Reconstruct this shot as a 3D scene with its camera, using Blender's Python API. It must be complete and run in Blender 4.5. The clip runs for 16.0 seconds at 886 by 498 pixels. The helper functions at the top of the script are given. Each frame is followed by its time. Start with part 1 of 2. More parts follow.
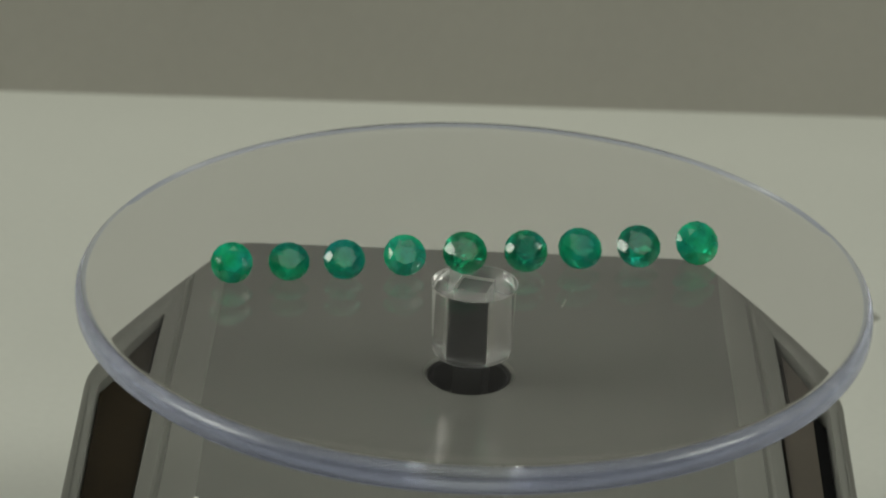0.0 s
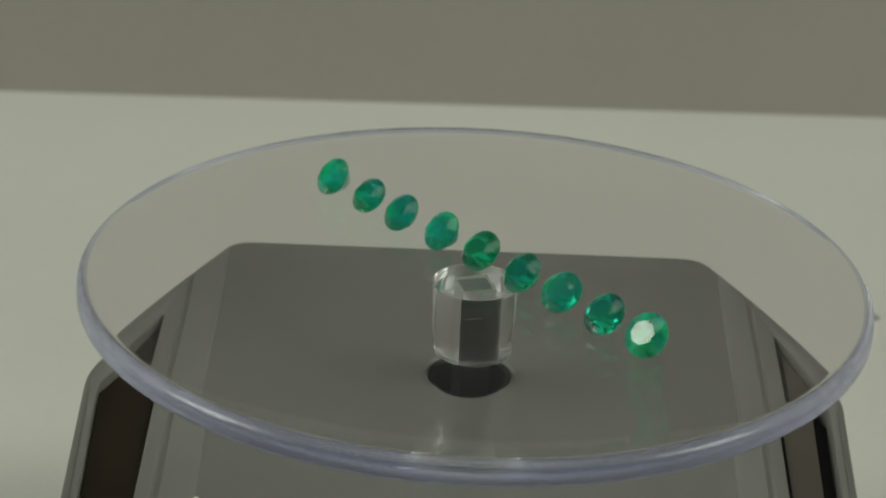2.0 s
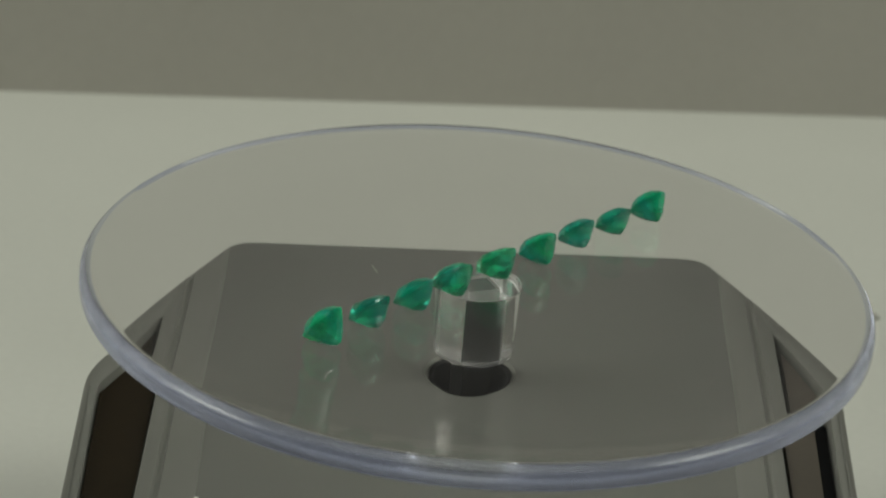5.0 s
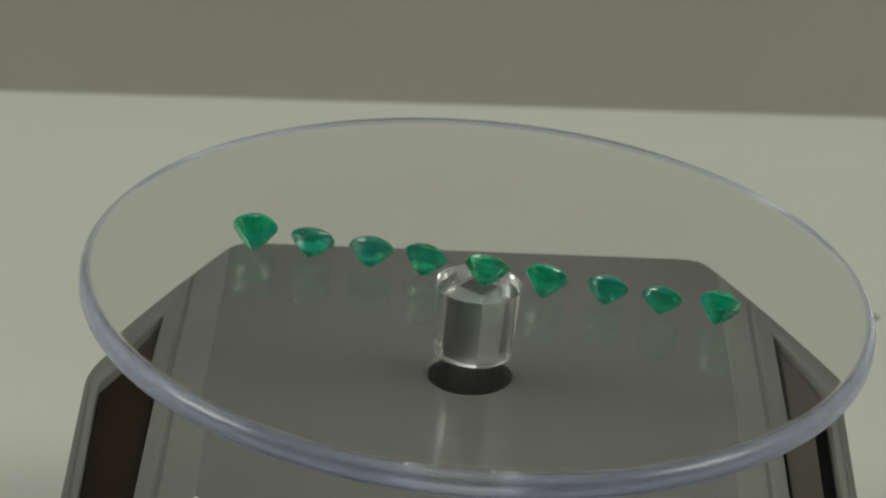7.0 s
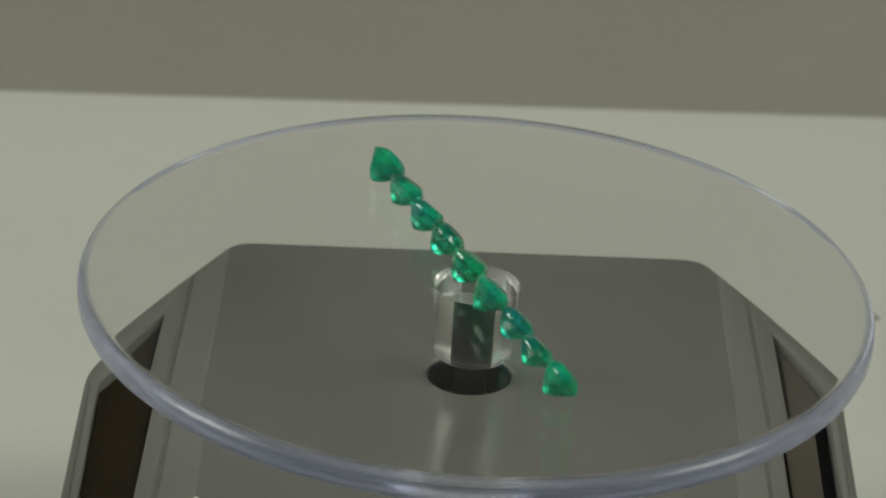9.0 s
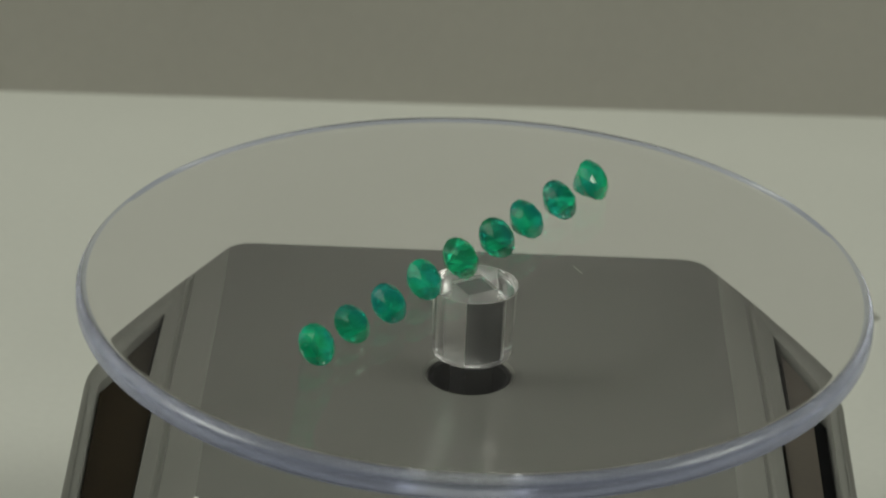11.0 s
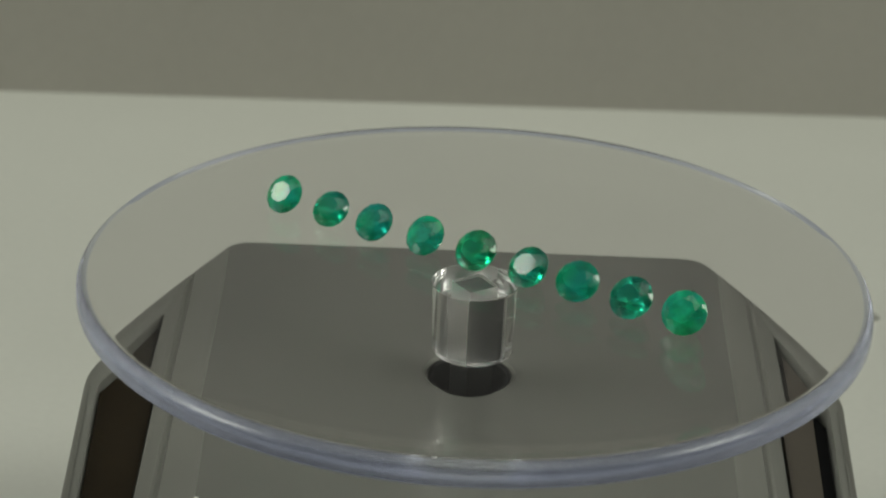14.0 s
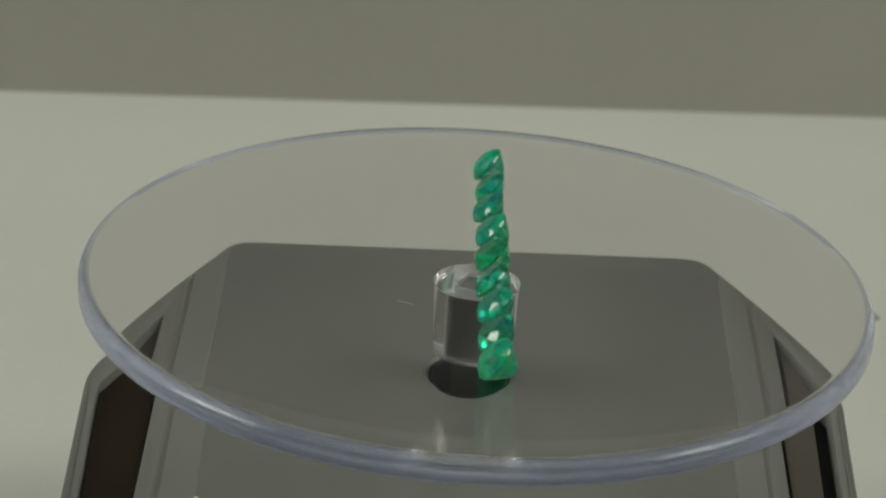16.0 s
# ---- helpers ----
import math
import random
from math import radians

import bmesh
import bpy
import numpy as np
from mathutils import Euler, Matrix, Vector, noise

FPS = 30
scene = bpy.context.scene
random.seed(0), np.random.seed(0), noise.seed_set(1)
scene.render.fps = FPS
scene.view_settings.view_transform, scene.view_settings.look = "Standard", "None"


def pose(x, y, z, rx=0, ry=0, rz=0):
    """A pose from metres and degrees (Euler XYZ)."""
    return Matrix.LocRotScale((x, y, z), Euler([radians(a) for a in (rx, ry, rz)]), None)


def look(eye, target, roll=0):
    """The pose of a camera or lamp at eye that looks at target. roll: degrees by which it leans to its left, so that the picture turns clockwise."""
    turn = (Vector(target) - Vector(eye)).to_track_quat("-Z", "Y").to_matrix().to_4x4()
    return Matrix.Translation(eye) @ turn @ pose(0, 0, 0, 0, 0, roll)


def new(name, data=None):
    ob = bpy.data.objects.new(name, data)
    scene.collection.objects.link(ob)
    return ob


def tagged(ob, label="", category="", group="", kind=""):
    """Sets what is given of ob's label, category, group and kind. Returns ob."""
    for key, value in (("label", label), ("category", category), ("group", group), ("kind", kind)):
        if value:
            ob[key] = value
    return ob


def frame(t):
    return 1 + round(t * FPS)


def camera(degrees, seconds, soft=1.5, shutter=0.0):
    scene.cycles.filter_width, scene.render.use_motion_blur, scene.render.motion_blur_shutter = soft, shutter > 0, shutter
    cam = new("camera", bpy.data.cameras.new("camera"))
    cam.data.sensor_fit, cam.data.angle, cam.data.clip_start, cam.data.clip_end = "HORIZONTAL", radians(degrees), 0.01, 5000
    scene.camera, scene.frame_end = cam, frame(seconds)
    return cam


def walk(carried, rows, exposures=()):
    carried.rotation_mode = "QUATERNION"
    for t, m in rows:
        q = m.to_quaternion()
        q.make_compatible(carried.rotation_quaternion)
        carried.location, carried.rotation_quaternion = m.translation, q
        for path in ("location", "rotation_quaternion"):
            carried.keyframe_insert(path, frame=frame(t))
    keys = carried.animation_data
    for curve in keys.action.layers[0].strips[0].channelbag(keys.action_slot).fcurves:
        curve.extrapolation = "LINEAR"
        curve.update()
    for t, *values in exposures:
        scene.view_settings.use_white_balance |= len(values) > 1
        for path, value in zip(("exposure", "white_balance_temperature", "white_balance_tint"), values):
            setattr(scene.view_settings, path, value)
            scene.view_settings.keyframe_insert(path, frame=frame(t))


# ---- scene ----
# disc top 56.6 mm above the worktop; the turning axis stands at x = y = 0
DISC_Z = 0.0566
cam = camera(16.99, 16.0, soft=2.1)
EYE = Vector((0.0, -0.33785, 0.16499 + DISC_Z))
cam.data.dof.use_dof, cam.data.dof.focus_distance, cam.data.dof.aperture_fstop = True, 0.372, 45.0
AIM = EYE + Vector((-0.012139, 0.901909, -0.431756))
walk(cam, [(0.0, look(EYE, AIM, 3.59)), (16.0, look(EYE, AIM, 3.59))])

# ---- light ----
world = bpy.data.worlds.new("room_air")
scene.world = world
world.use_nodes = True
world.node_tree.nodes["Background"].inputs["Color"].default_value = (0.9, 0.95, 0.85, 1)
world.node_tree.nodes["Background"].inputs["Strength"].default_value = 0.02


def lamp(name, eye, target, size, watts, colour):
    data = bpy.data.lights.new(name, "AREA")
    data.shape, data.size, data.size_y = "RECTANGLE", size[0], size[1]
    data.energy, data.color = watts, colour
    ob = new(name, data)
    ob.matrix_world = look(eye, target)
    return ob


TOP = Vector((0, 0, DISC_Z))
lamp("lamp_west", TOP + Vector((-0.80, -0.11, 0.585)) * 1.35, TOP, (0.49, 0.49), 4.95, (0.98, 1.0, 0.885))
lamp("lamp_east", TOP + Vector((0.735, -0.11, 0.67)) * 1.35, TOP, (0.49, 0.49), 4.3, (0.98, 1.0, 0.885))
lamp("ceiling_light", (0.0, -0.1, 1.66), (0.0, -0.1, 0.0), (1.2, 1.2), 3.2, (0.98, 1.0, 0.885))
scene.view_settings.exposure = 0.0
scene.cycles.max_bounces = 64
scene.cycles.transmission_bounces = 64
scene.cycles.glossy_bounces = 64


# ---- materials ----
def material(name):
    m = bpy.data.materials.new(name)
    m.use_nodes = True
    return m, m.node_tree.nodes, m.node_tree.links, m.node_tree.nodes["Principled BSDF"]


def surface(name, colour, rough, metal=0.0, spread=0.12, coarse=40.0, fine=900.0, bump=0.0, grain=0.35):
    """A solid surface: colour and gloss varied at two scales, with fine relief."""
    m, n, l, b = material(name)
    tex = n.new("ShaderNodeTexCoord")
    big, small = n.new("ShaderNodeTexNoise"), n.new("ShaderNodeTexNoise")
    big.inputs["Scale"].default_value, big.inputs["Detail"].default_value = coarse, 4
    small.inputs["Scale"].default_value, small.inputs["Detail"].default_value = fine, 2
    for k in (big, small):
        l.new(tex.outputs["Object"], k.inputs["Vector"])
    both = n.new("ShaderNodeMath")
    both.operation = "MULTIPLY_ADD"
    both.inputs[1].default_value = grain
    l.new(small.outputs["Fac"], both.inputs[0])
    l.new(big.outputs["Fac"], both.inputs[2])
    ramp = n.new("ShaderNodeValToRGB")
    ramp.color_ramp.elements[0].position, ramp.color_ramp.elements[1].position = 0.40, 0.95
    ramp.color_ramp.elements[0].color = (*[c * (1 - spread) for c in colour], 1)
    ramp.color_ramp.elements[1].color = (*[min(1, c * (1 + spread)) for c in colour], 1)
    l.new(both.outputs[0], ramp.inputs[0])
    l.new(ramp.outputs[0], b.inputs["Base Color"])
    gloss = n.new("ShaderNodeMapRange")
    gloss.inputs["To Min"].default_value, gloss.inputs["To Max"].default_value = rough * (1 - spread), min(1, rough * (1 + spread))
    l.new(big.outputs["Fac"], gloss.inputs["Value"])
    l.new(gloss.outputs[0], b.inputs["Roughness"])
    b.inputs["Metallic"].default_value = metal
    if bump:
        rel = n.new("ShaderNodeBump")
        rel.inputs["Strength"].default_value, rel.inputs["Distance"].default_value = 1.0, bump
        l.new(small.outputs["Fac"], rel.inputs["Height"])
        l.new(rel.outputs["Normal"], b.inputs["Normal"])
    return m


def clear(name, colour, rough, ior=1.49):
    m, n, l, b = material(name)
    b.inputs["Base Color"].default_value = (*colour, 1)
    b.inputs["Transmission Weight"].default_value = 1.0
    b.inputs["Roughness"].default_value = rough
    b.inputs["IOR"].default_value = ior
    return m


def gem_green(name, colour, cloud, seed):
    """Emerald: green glass with a cloudy garden of inclusions."""
    m, n, l, b = material(name)
    b.inputs["Base Color"].default_value = (0.02 + colour[0], 0.50 + colour[1], 0.335 + colour[2], 1)
    b.inputs["Transmission Weight"].default_value = 1.0
    b.inputs["Roughness"].default_value = 0.12
    b.inputs["Coat Weight"].default_value, b.inputs["Coat Roughness"].default_value = 0.5, 0.03
    b.inputs["IOR"].default_value = 1.58
    milk = n.new("ShaderNodeBsdfPrincipled")
    milk.inputs["Base Color"].default_value = (colour[0] + 0.012, colour[1] * 1.55 + 0.03, colour[2] * 1.65 + 0.06, 1)
    milk.inputs["Roughness"].default_value = 0.05
    milk.inputs["IOR"].default_value = 1.58
    tex, veil = n.new("ShaderNodeTexCoord"), n.new("ShaderNodeTexNoise")
    veil.noise_dimensions = "4D"
    veil.inputs["Scale"].default_value, veil.inputs["Detail"].default_value, veil.inputs["W"].default_value = 420.0, 5, seed
    l.new(tex.outputs["Object"], veil.inputs["Vector"])
    flaw, dent = n.new("ShaderNodeTexNoise"), n.new("ShaderNodeBump")
    flaw.inputs["Scale"].default_value, flaw.inputs["Detail"].default_value = 900.0, 3
    dent.inputs["Strength"].default_value, dent.inputs["Distance"].default_value = 0.12, 0.0001
    l.new(tex.outputs["Object"], flaw.inputs["Vector"])
    l.new(flaw.outputs["Fac"], dent.inputs["Height"])
    l.new(dent.outputs["Normal"], b.inputs["Normal"])
    span = n.new("ShaderNodeMapRange")
    span.inputs["From Min"].default_value, span.inputs["From Max"].default_value = 0.35, 0.7
    span.inputs["To Min"].default_value, span.inputs["To Max"].default_value = cloud * 0.6, cloud * 2.0
    l.new(veil.outputs["Fac"], span.inputs["Value"])
    zone = n.new("ShaderNodeTexNoise")
    zone.noise_dimensions = "4D"
    zone.inputs["Scale"].default_value, zone.inputs["Detail"].default_value, zone.inputs["W"].default_value = 260.0, 2, seed + 1.3
    l.new(tex.outputs["Object"], zone.inputs["Vector"])
    for shader in (b, milk):
        r, g, u, a = shader.inputs["Base Color"].default_value
        hue = n.new("ShaderNodeValToRGB")
        hue.color_ramp.elements[0].position, hue.color_ramp.elements[1].position = 0.38, 0.62
        hue.color_ramp.elements[0].color = (r, g * 0.86, min(1, u * 1.08), 1)
        hue.color_ramp.elements[1].color = (r, min(1, g * 1.2), u * 0.82, 1)
        l.new(zone.outputs["Fac"], hue.inputs[0])
        l.new(hue.outputs[0], shader.inputs["Base Color"])
    mix = n.new("ShaderNodeMixShader")
    l.new(span.outputs[0], mix.inputs[0])
    l.new(b.outputs[0], mix.inputs[1])
    l.new(milk.outputs[0], mix.inputs[2])
    l.new(mix.outputs[0], n["Material Output"].inputs["Surface"])
    return m


M_TABLE = surface("white_worktop", (0.74, 0.75, 0.70), 0.55, spread=0.05, coarse=9.0, fine=700.0, bump=0.00003)
M_WALL = surface("grey_wall_paint", (0.565, 0.546, 0.5), 0.8, spread=0.06, coarse=14.0, fine=400.0, bump=0.0001)
M_CEILING = surface("white_ceiling_paint", (0.86, 0.86, 0.83), 0.9, spread=0.05, coarse=3.0, fine=60.0)
M_ROOM = surface("dim_room_paint", (0.24, 0.235, 0.22), 0.9, spread=0.1, coarse=3.0, fine=60.0)
M_FAR = surface("grey_room_paint", (0.20, 0.193, 0.195), 0.9, spread=0.1, coarse=3.0, fine=60.0)
M_BODY = surface("grey_plastic", (0.170, 0.171, 0.156), 0.40, spread=0.03, coarse=25.0, fine=300.0, grain=0.15)
M_PANEL = surface("grey_satin_plate", (0.140, 0.142, 0.130), 0.26, spread=0.03, coarse=25.0, fine=300.0, grain=0.15)
M_CELL = surface("brown_solar_cell", (0.018, 0.013, 0.007), 0.3, spread=0.15, coarse=120.0, fine=1500.0)
M_CELL.node_tree.nodes["Principled BSDF"].inputs["Specular IOR Level"].default_value = 0.15
M_PANEL_REFLECTION = surface("taupe_panel_reflection", (0.072, 0.062, 0.05), 0.4, spread=0.1, coarse=90.0, fine=1800.0)
M_BLACK = surface("black_plastic", (0.005, 0.0055, 0.0065), 0.5, spread=0.2, coarse=90.0, fine=1800.0)
M_BLACK.node_tree.nodes["Principled BSDF"].inputs["Specular IOR Level"].default_value = 0.15
M_STEEL = surface("dark_steel", (0.018, 0.019, 0.020), 0.35, metal=0.3, spread=0.15, coarse=200.0, fine=3000.0)
M_MARK = surface("white_print", (0.7, 0.7, 0.66), 0.5, spread=0.05)
M_ACRYLIC = clear("clear_acrylic", (0.98, 0.97, 0.97), 0.0)


# edge tints stand in for light turned blue on its way through the plate
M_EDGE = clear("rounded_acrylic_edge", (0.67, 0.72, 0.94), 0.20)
M_SIDE = clear("guided_light_blue_side", (0.47, 0.52, 0.80), 0.20)
M_POST = clear("polished_acrylic", (0.98, 0.98, 0.98), 0.05)
M_GLINT = clear("milky_glint_acrylic", (0.95, 0.96, 0.98), 0.10)
M_GLINT.node_tree.nodes["Principled BSDF"].inputs["Transmission Weight"].default_value = 0.78
M_BORE = clear("milled_acrylic", (0.97, 0.98, 0.98), 0.28)


def hazy(name, colour, amount):
    """A thin translucent film: mostly see-through, with a little scatter."""
    m, n, l, b = material(name)
    b.inputs["Base Color"].default_value = (*colour, 1)
    b.inputs["Roughness"].default_value = 0.6
    air, mix, specks = n.new("ShaderNodeBsdfTransparent"), n.new("ShaderNodeMixShader"), n.new("ShaderNodeTexNoise")
    specks.inputs["Scale"].default_value, specks.inputs["Detail"].default_value = 500.0, 4
    span = n.new("ShaderNodeMapRange")
    span.inputs["From Min"].default_value, span.inputs["From Max"].default_value = 0.3, 0.7
    span.inputs["To Min"].default_value, span.inputs["To Max"].default_value = amount * 0.7, amount * 1.3
    l.new(specks.outputs["Fac"], span.inputs["Value"])
    l.new(span.outputs[0], mix.inputs[0])
    l.new(air.outputs[0], mix.inputs[1])
    l.new(b.outputs[0], mix.inputs[2])
    l.new(mix.outputs[0], n["Material Output"].inputs["Surface"])
    return m


M_GLUE = hazy("cured_glue", (0.85, 0.86, 0.84), 0.07)
M_DUST = surface("grey_dust", (0.38, 0.38, 0.35), 0.9)


# ---- mesh helpers ----
def mesh_of(name, bm, mats, smooth=False):
    me = bpy.data.meshes.new(name)
    bmesh.ops.recalc_face_normals(bm, faces=bm.faces[:])
    bm.to_mesh(me)
    bm.free()
    for k in mats if isinstance(mats, (list, tuple)) else [mats]:
        me.materials.append(k)
    if smooth:
        me.shade_smooth()
        me.set_sharp_from_angle(angle=radians(smooth))
    return me


def part(name, bm, mats, parent=None, label="", smooth=False):
    ob = new(name, mesh_of(name, bm, mats, smooth))
    ob.parent = parent
    if label:
        tagged(ob, label)
    return ob


def lathe(profile, segments=128, closed=True):
    """A solid of revolution about z from (radius, height) pairs."""
    bm = bmesh.new()
    rings = []
    for r, z in profile:
        if r < 1e-9:
            rings.append([bm.verts.new((0, 0, z))])
        else:
            rings.append([bm.verts.new((r * math.cos(2 * math.pi * i / segments), r * math.sin(2 * math.pi * i / segments), z)) for i in range(segments)])
    for a, b in zip(rings, rings[1:] + (rings[:1] if closed else [])):
        if len(a) == 1 and len(b) == 1:
            continue
        for i in range(segments):
            j = (i + 1) % segments
            quad = [a[0], b[i], b[j]] if len(a) == 1 else [a[i], b[0], a[j]] if len(b) == 1 else [a[i], b[i], b[j], a[j]]
            bm.faces.new(quad)
    return bm


def prism(points, z0, z1):
    bm = bmesh.new()
    low = [bm.verts.new((x, y, z0)) for x, y in points]
    high = [bm.verts.new((x, y, z1)) for x, y in points]
    bm.faces.new(low[::-1])
    bm.faces.new(high)
    for i in range(len(points)):
        j = (i + 1) % len(points)
        bm.faces.new((low[i], low[j], high[j], high[i]))
    return bm


def rounded(points, radii, steps=6):
    """The outline with each corner turned into an arc-like curve."""
    out = []
    n = len(points)
    for i, (p, r) in enumerate(zip(points, radii)):
        p = Vector(p)
        a, b = Vector(points[i - 1]) - p, Vector(points[(i + 1) % n]) - p
        p0, p1 = p + a.normalized() * r, p + b.normalized() * r
        for k in range(steps + 1):
            t = k / steps
            q = p0 * (1 - t) ** 2 + p * 2 * t * (1 - t) + p1 * t * t
            out.append((q.x, q.y))
    return out


def inset(points, d):
    """The outline (counter-clockwise or not) moved inwards by d along its corners' normals."""
    n = len(points)
    area = sum(points[i - 1][0] * points[i][1] - points[i][0] * points[i - 1][1] for i in range(n))
    side = 1 if area > 0 else -1
    out = []
    for i in range(n):
        p, a, b = Vector(points[i]), Vector(points[i - 1]), Vector(points[(i + 1) % n])
        u, v = (p - a).normalized(), (b - p).normalized()
        nu, nv = Vector((-u.y, u.x)) * side, Vector((-v.y, v.x)) * side
        m = (nu + nv).normalized()
        q = p + m * (d / max(0.4, m.dot(nu)))
        out.append((q.x, q.y))
    return out


def loft(rings):
    """A solid through outlines of equal count, given as (points, height)."""
    bm = bmesh.new()
    rows = [[bm.verts.new((x, y, z)) for x, y in pts] for pts, z in rings]
    bm.faces.new(rows[0][::-1])
    bm.faces.new(rows[-1])
    for a, b in zip(rows, rows[1:]):
        for i in range(len(a)):
            j = (i + 1) % len(a)
            bm.faces.new((a[i], a[j], b[j], b[i]))
    return bm


def box(x0, x1, y0, y1, z0, z1):
    return prism([(x0, y0), (x1, y0), (x1, y1), (x0, y1)], z0, z1)


def carved(name, bm, cutters, mats, smooth):
    """bm with the cutters' shapes taken out."""
    ob = new(name, mesh_of(name, bm, mats))
    gone = []
    for c in cutters:
        cut = new("cutter", mesh_of("cutter", c, mats))
        mod = ob.modifiers.new("carve", "BOOLEAN")
        mod.operation, mod.solver, mod.object = "DIFFERENCE", "EXACT", cut
        gone.append(cut)
    me = bpy.data.meshes.new_from_object(ob.evaluated_get(bpy.context.evaluated_depsgraph_get()))
    ob.modifiers.clear()
    ob.data = me
    for c in gone:
        bpy.data.objects.remove(c)
    me.shade_smooth()
    me.set_sharp_from_angle(angle=radians(smooth))
    return ob


MM = 0.001

# ---- the room ----
WALL_YAW = 5.5
board = part("backdrop", box(-0.6, 0.6, 0, 0.004, 0, 0.10), M_WALL)
board.matrix_world = pose(0, 0.1903, 0, 0, 0, WALL_YAW)
tagged(board, "plain grey board standing upright on the white worktop", "backdrop", kind="structure")
worktop = part("worktop", box(-1.8, 1.8, -0.28, 1.2, -0.04, 0), M_TABLE)
tagged(worktop, "matt white worktop with a grey board standing on it", "worktop", kind="structure")
for name, b in (("wall_south", (-1.8, 1.8, -2.4, -2.3, -0.75, 1.7)), ("wall_north", (-1.8, 1.8, 1.2, 1.3, -0.75, 1.7)), ("wall_west", (-1.9, -1.8, -2.4, 1.3, -0.75, 1.7)), ("wall_east", (1.8, 1.9, -2.4, 1.3, -0.75, 1.7))):
    tagged(part(name, box(*b), M_FAR if name == "wall_north" else M_ROOM), "plain dim wall of the room", "wall", kind="structure")
tagged(part("floor", box(-1.9, 1.9, -2.4, 1.3, -0.85, -0.75), M_ROOM), "plain dim floor of the room", "floor", kind="structure")
tagged(part("ceiling", box(-1.9, 1.9, -2.4, 1.3, 1.7, 1.8), M_CEILING), "plain white ceiling of the room", "ceiling", kind="structure")


# ---- the stand ----
BASE_TOP = DISC_Z - 0.0166
BASE_YAW = pose(-0.0005, 0.0003, 0, 0, 0, 1.5)


HOLE_X, HOLE_Y = 0.0004, 0.0013


def stand():
    root = new("display_stand")
    tagged(root, "grey plastic solar display stand with chamfered corners and dark side panels", "display stand")
    root.matrix_world = BASE_YAW
    z = BASE_TOP
    half = [(31.9, 37.9), (49.25, 2.4), (49.25, -52.0), (36.0, -64.0)]
    outline = [(x * MM, y * MM) for x, y in half] + [(-49.5 * MM, y * MM) if y < -50 and x > 40 else ((0.25 - x) * MM, y * MM) for x, y in half[::-1]]
    outline = rounded(outline, [0.003, 0.004, 0.006, 0.006] + [0.006, 0.006, 0.004, 0.003])
    cutters = []
    # sunk middle field
    field = [(-0.0332, -0.0615), (0.0342, -0.0615), (0.0340, 0.05), (-0.0323, 0.05)]
    wide = [(-0.0342, -0.0622), (0.0352, -0.0622), (0.0350, 0.05), (-0.0333, 0.05)]
    cutters.append(loft([(field, z - 0.0003), (wide, z + 0.00002), (wide, z + 0.01)]))
    for s in (-1, 1):
        # long groove, and the deep side recess with its slanted rear end
        g, f = (37.25, 38.8) if s > 0 else (36.4, 38.3)
        line = [(s * x * MM, y * MM) for x, y in ((g, 26.0), (g + 0.4, 25.2), (f + 0.4, -56.0), (f, -56.0))]
        wide = inset(line, -0.00035)
        cutters.append(loft([(line, z - 0.0004), (wide, z + 0.00002), (wide, z + 0.01)]))
        # fine cut along the outer rail, in place of its edge highlight
        cutters.append(box(*sorted((s * 0.04805, s * 0.04822)), -0.0500, -0.0030, z - 0.0001, z + 0.01))
        slot = [(s * x * MM, y * MM) for x, y in ((40.1 if s > 0 else 39.2, 15.3), (47.1, -2.3), (47.1, -48.0), (40.9, -48.0))]
        slot = rounded(slot, [0.0004, 0.0012, 0.001, 0.001], 4)
        wide = inset(slot, -0.00035)
        cutters.append(loft([(slot, z - 0.0030), (slot, z - 0.0004), (inset(slot, -0.0001), z - 0.0001), (wide, z + 0.00002), (wide, z + 0.01)]))
    # dished hole for the shaft
    cutters.append(lathe([(0, z + 0.001), (0.0061, z + 0.001), (0.0061, z - 0.0002), (0.0055, z - 0.0006), (0.0053, z - 0.007), (0, z - 0.007)], 64, closed=False))
    for v in cutters[-1].verts:
        v.co.x += HOLE_X
        v.co.y += HOLE_Y
    shell = [(inset(outline, -0.0012), 0.0), (outline, z - 0.0011), (inset(outline, 0.00012), z - 0.0006), (inset(outline, 0.0004), z - 0.00022), (inset(outline, 0.0009), z)]
    body = carved("body", loft(shell), cutters, M_BODY, 30)
    body.parent = root
    # the sunk field has a satin finish of its own
    body.data.materials.append(M_PANEL)
    for f in body.data.polygons:
        c = f.center
        if f.normal.z > 0.9 and z - 0.0004 < c.z < z - 0.0002 and abs(c.x) < 0.034:
            f.material_index = 1
    cup = [(0, z - 0.0050), (0.0048, z - 0.0050), (0.0049, z - 0.0009), (0.0053, z - 0.0006), (0.0053, z - 0.0065), (0, z - 0.0065)]
    socket = part("shaft_socket", lathe(cup, 64, closed=False), M_BLACK, root, "black shaft socket", 40)
    for v in socket.data.vertices:
        v.co.x += HOLE_X
        v.co.y += HOLE_Y
    # dark cell on one side; taupe on the other for the panel's lighter reflection
    cell = [(x * MM, y * MM) for x, y in ((-46.9, -2.5), (-39.6, 14.2), (-41.1, -47.6), (-46.9, -47.6))]
    part("solar_panel", prism(cell, z - 0.0030, z - 0.0012), M_CELL, root, "dark brown solar panel")
    # black sheet under the panel stands in for shade in its gaps
    part("recess_shade", prism([(x * MM, y * MM) for x, y in ((47.0, -2.5), (40.3, 14.6), (41.0, -47.9), (47.0, -47.9))], z - 0.0031, z - 0.0027), M_BLACK, root, "black sheet for the shade in the recess")
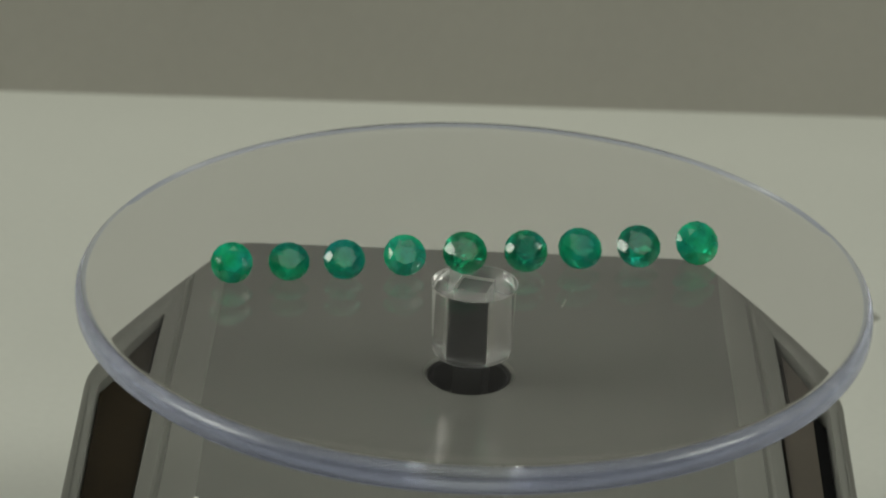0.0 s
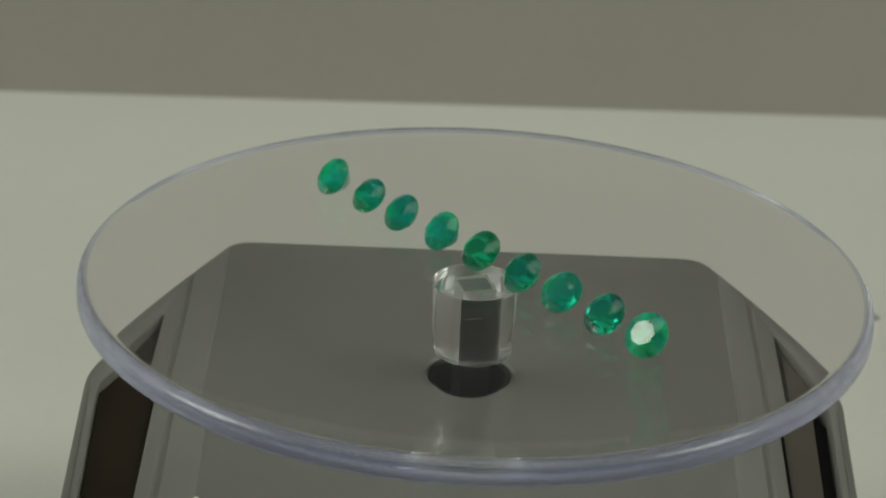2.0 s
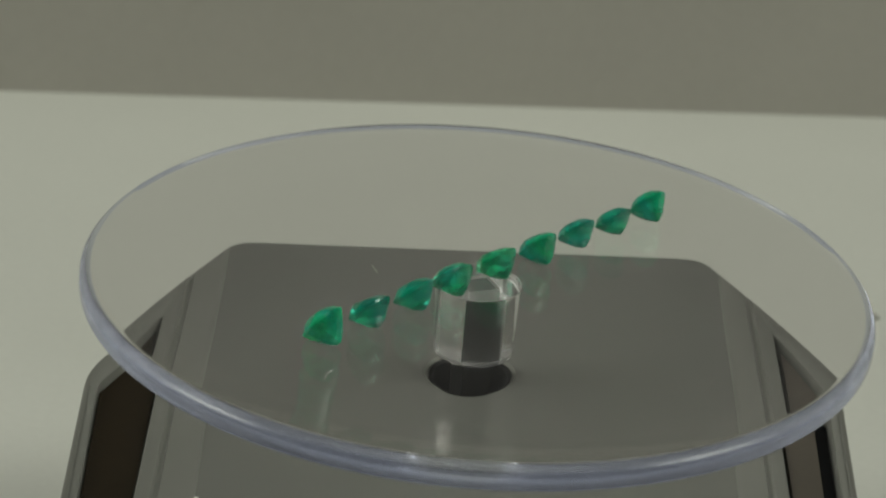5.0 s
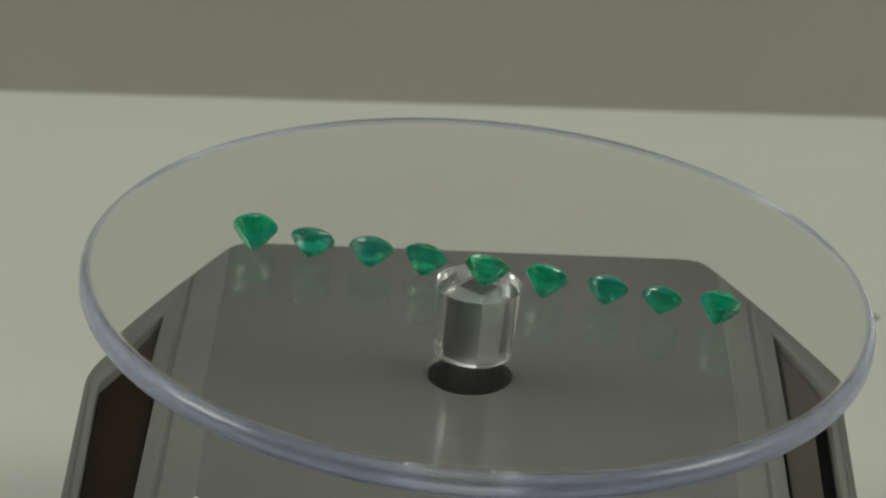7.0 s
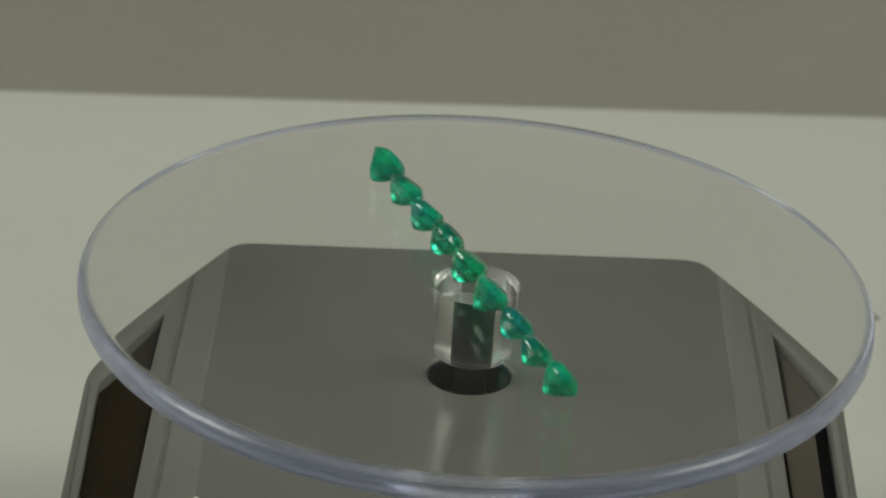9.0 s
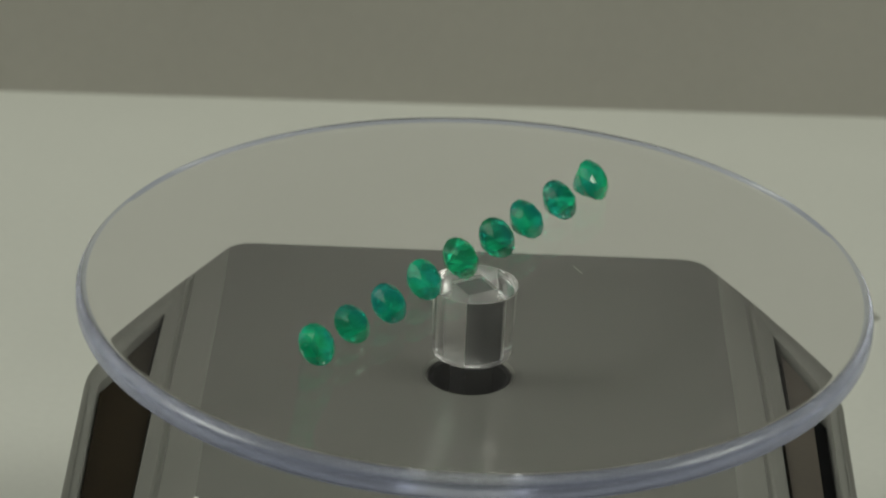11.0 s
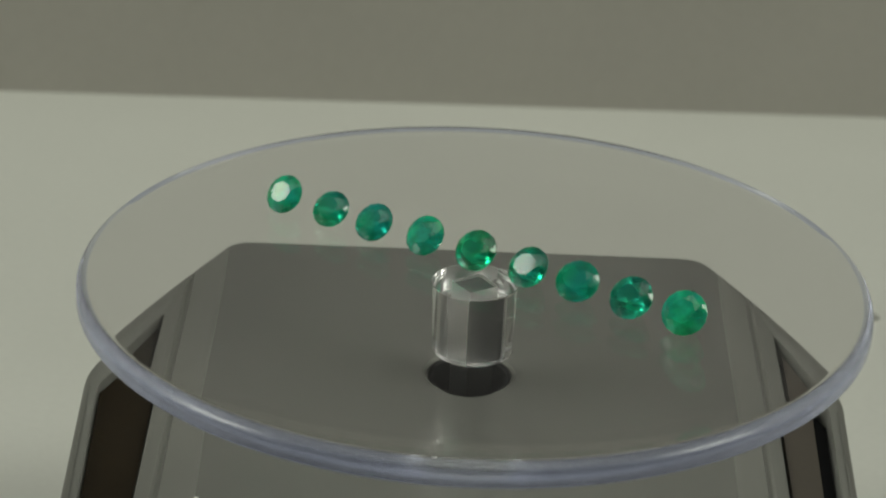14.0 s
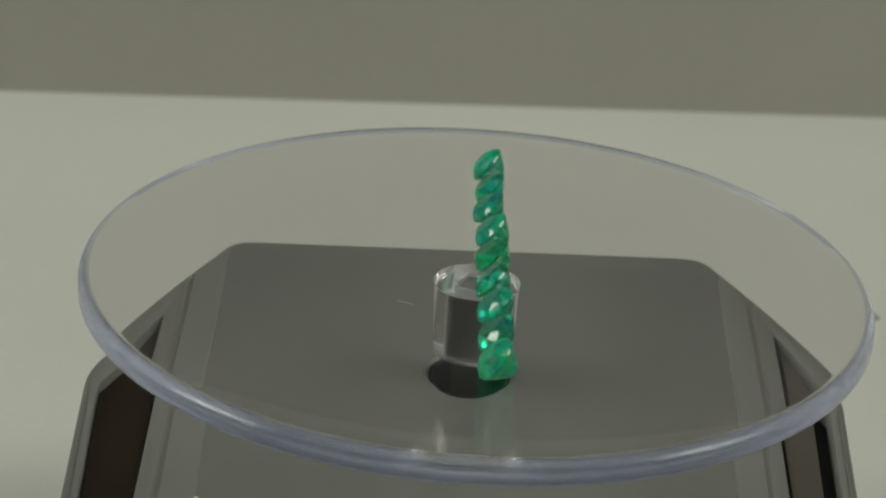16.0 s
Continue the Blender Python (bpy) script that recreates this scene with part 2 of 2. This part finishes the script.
    right_panel = [(x * MM, y * MM) for x, y in ((45.0, 1.2), (40.75, 12.2), (41.35, -47.6), (45.0, -47.6))]
    part("reflecting_side_panel", prism(right_panel, z - 0.0027, z - 0.0009), M_PANEL_REFLECTION, root, "side panel in a black recess, its reflection painted taupe")
    part("printed_mark", prism([(-0.0331, -0.0330), (-0.0321, -0.0330), (-0.0325, -0.0294), (-0.0330, -0.0293)], z - 0.00035, z - 0.0002), M_MARK, root, "white printed mark")
    # the moulding narrows a little to the front and is not quite square
    for o in root.children:
        for v in o.data.vertices:
            v.co.y += 0.045 * v.co.x
            v.co.x *= 1 + 0.65 * v.co.y
    return root


stand()


# ---- the turning disc on its post ----
def square(h):
    """The corners of the bore, set askew to the row of stones."""
    a = [math.radians(45 - 13.5 + 90 * k) for k in range(4)]
    return [(h * math.sqrt(2) * math.cos(k), h * math.sqrt(2) * math.sin(k)) for k in a]


PLATE_R, PLATE_H, POST_R = 0.05035, 0.00315, 0.00556


def disc():
    root = new("turntable")
    tagged(root, "round clear acrylic turntable plate with bluish rim and post", "turntable")
    r, h = PLATE_R, PLATE_H
    # the upper edge rolls over gently, the lower one is only eased
    roll, drop, ease = 0.0019, 0.0013, 0.0007
    prof = [(0, 0), (0.030, 0)]
    prof += [(r - roll + roll * math.sin(a), -drop + drop * math.cos(a)) for a in np.linspace(0, math.pi / 2, 22)]
    prof += [(r - ease + ease * math.cos(a), -h + ease - ease * math.sin(a)) for a in np.linspace(0, math.pi / 2, 8)]
    # the underside is open where the post is fused to it
    prof += [(0.030, -h), (POST_R, -h)]
    bm = lathe(prof, 320, closed=False)
    # rolled edge and side carry the guided light's blue as tint
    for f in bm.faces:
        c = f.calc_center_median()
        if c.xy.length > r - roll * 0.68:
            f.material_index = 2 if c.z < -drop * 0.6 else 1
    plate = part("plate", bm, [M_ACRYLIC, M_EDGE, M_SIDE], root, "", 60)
    plate.visible_shadow = False
    # post: a slightly tapered cylinder with a square bore
    s = 0.00212
    t0, t1 = -h, -0.0128
    rows = [(0, t0), (POST_R, t0), (0.00548, t0 - 0.00010), (0.00544, t0 - 0.0003), (0.00520, t1 + 0.00095), (0.00510, t1 + 0.00070), (0.00514, t1 + 0.00030), (0.00488, t1), (0, t1)]
    out = lathe(rows, 320, closed=False)
    post = carved("post", out, [prism(square(s), t1 - 0.001, t0 - 0.0005)], M_POST, 30)
    post.parent = root
    bm = bmesh.new()
    bm.from_mesh(post.data)
    bmesh.ops.delete(bm, geom=[f for f in bm.faces if all(abs(v.co.z - t0) < 1e-6 for v in f.verts)], context="FACES")
    bm.to_mesh(post.data)
    bm.free()
    post.data.materials.append(M_GLINT)
    # milky white bands stand in for bright edge lines at the post's foot
    for f in post.data.polygons:
        if f.center.xy.length > 0.0046 and (t1 + 0.0007 < f.center.z < t1 + 0.0009 or t1 + 0.00005 < f.center.z < t1 + 0.00028):
            f.material_index = 1
        elif f.center.xy.length < 0.0035 and abs(f.normal.z) < 0.2:
            f.material_index = 2
    post.data.materials.append(M_BORE)
    tagged(post, "clear acrylic post with a square bore")
    post.visible_shadow = False
    film = lathe([(0, t0), (POST_R - 0.00002, t0), (POST_R - 0.00002, t0 - 0.00003), (0, t0 - 0.00003)], 64, closed=False)
    glue = part("glue_joint", film, M_GLUE, root, "hazy film of cured glue", 30)
    glue.visible_shadow = False
    q = 0.00195
    part("shaft", prism(square(q), -0.0200, t0 - 0.0008), M_STEEL, root, "dark polished square steel shaft")
    return root


turntable = disc()
# a fine scratch on the plate
scratch = part("scratch", box(-0.0012, 0.0012, -0.00003, 0.00003, 0.0, 0.00002), M_DUST, turntable, "fine grey scratch")
for v in scratch.data.vertices:
    v.co = pose(0.0113, -0.0070, 0.0, 0, 0, 75) @ v.co


# ---- the nine emeralds ----
def brilliant(d, depth, crown, table, oval, spin, askew, rng):
    """A round brilliant: table, star and kite facets, girdle and pavilion."""
    bm = bmesh.new()
    def ring(n, r, z, off, wob=0.0):
        for i in range(n):
            a = 2 * math.pi * (i + off) / n
            k = r * d * (1 + rng.uniform(-wob, wob))
            bm.verts.new((k * math.cos(a), k * math.sin(a) * oval, z * d))
    ring(8, table / 2, crown + 0.025, spin / 45)
    ring(8, (table / 2 + 0.5) / 2 + 0.012, crown * 0.60 + 0.025, 0.5 + spin / 45)
    # the table is cut a little askew to the girdle
    for k, v in enumerate(bm.verts):
        v.co.z -= math.sin(radians(askew)) * v.co.y * (1.0 if k < 8 else 0.5)
    ring(16, 0.5, 0.025, spin / 22.5, 0.006)
    ring(16, 0.5, -0.025, spin / 22.5, 0.006)
    ring(8, 0.335, -0.025 - depth * 0.45, 0.5 + spin / 45, 0.02)
    ring(8, 0.20, -0.025 - depth * 0.74, spin / 45, 0.03)
    # worn, blunt culet
    ring(6, 0.05, -0.015 - depth * 0.97, 0.0, 0.1)
    bmesh.ops.convex_hull(bm, input=bm.verts[:])
    bmesh.ops.dissolve_limit(bm, angle_limit=radians(1.5), verts=bm.verts[:], edges=bm.edges[:])
    return bm


# x, y in mm on the plate, diameter, pavilion depth, oval, lean, table askew, facing, green, cloud, label
GEMS = [
    (-30.75, -4.58, 5.32, 0.54, 1.00, 52, 2, 6, (0.000, 0.40, 0.205), 0.42, "bright cloudy green round emerald"),
    (-23.70, -2.89, 5.25, 0.42, 0.97, 46, 4, 8, (0.000, 0.34, 0.20), 0.22, "deep bluish green round emerald"),
    (-16.81, -1.82, 5.30, 0.46, 1.00, 47, 5, 8, (0.000, 0.37, 0.23), 0.26, "bluish green round emerald"),
    (-9.28, -0.08, 5.42, 0.53, 1.00, 51, 8, 7, (0.010, 0.43, 0.22), 0.42, "pale milky green round emerald"),
    (-1.70, 1.40, 5.70, 0.49, 0.98, 48, 11, 10, (0.000, 0.36, 0.18), 0.07, "clear deep green round emerald"),
    (6.00, 2.82, 5.60, 0.49, 1.00, 49, 4, 4, (0.000, 0.35, 0.21), 0.08, "clear bluish green round emerald"),
    (12.90, 4.42, 5.75, 0.45, 0.97, 46, 4, 16, (0.000, 0.38, 0.25), 0.23, "large bluish green round emerald"),
    (20.42, 5.92, 5.70, 0.45, 1.00, 47, 9, 12, (0.000, 0.34, 0.22), 0.08, "dark bluish green round emerald"),
    (27.93, 7.14, 5.78, 0.57, 1.00, 54, 2, 20, (0.010, 0.44, 0.21), 0.45, "bright yellowish green round emerald"),
]


def gems():
    made = []
    rng = random.Random(7)
    for i, (x, y, d, depth, oval, lean, askew, facing, green, cloud, label) in enumerate(GEMS):
        bm = brilliant(d * MM, depth, 0.18, 0.55, oval, rng.uniform(0, 45), askew, rng)
        turn = pose(0, 0, 0, 0, 0, facing) @ pose(0, 0, 0, lean, 0, 0)
        low = min((turn @ v.co).z for v in bm.verts)
        ob = part("emerald", bm, gem_green("emerald_green", green, cloud, i * 3.7))
        tagged(ob, label + " lying on the clear plate", "gemstone", "row of emeralds")
        made.append((ob, Matrix.Translation(((x + 0.3) * MM, y * MM, -low)) @ turn))
    return made


stones = gems()

# a speck on the worktop
speck = part("speck", lathe([(0, 0), (0.0012, 0.0001), (0.0008, 0.0005), (0, 0.0006)], 12, closed=False), M_DUST)
speck.matrix_world = pose(0.0668, 0.1098, 0.0)
tagged(speck, "small grey speck of dirt on the white worktop", "speck")


# ---- what turns ----
PERIOD = 12.558
LEAN = -1.33


def spun(t):
    """The plate's pose: it turns clockwise from above and sits a little askew on its shaft."""
    # the little motor runs ahead of its mean pace for a while in each turn
    phase = t % PERIOD
    uneven = (0.75 if t < PERIOD else 0.3) * math.sin(math.pi * phase / 5.0) if phase < 5.0 else 0.0
    if 9.5 < phase:
        uneven -= 0.5 * math.sin(math.pi * (phase - 9.5) / (PERIOD - 9.5))
    turn = pose(0, 0, 0, 0, 0, -360.0 * t / PERIOD - uneven)
    low = Matrix.Translation((0, 0, -0.013))
    return Matrix.Translation(TOP) @ low @ turn @ pose(0, 0, 0, 0, LEAN, 0) @ low.inverted()


def motions():
    times = [k * 0.5 for k in range(33)]
    walk(turntable, [(t, spun(t)) for t in times])
    for ob, seat in stones:
        walk(ob, [(t, spun(t) @ seat) for t in times])


motions()
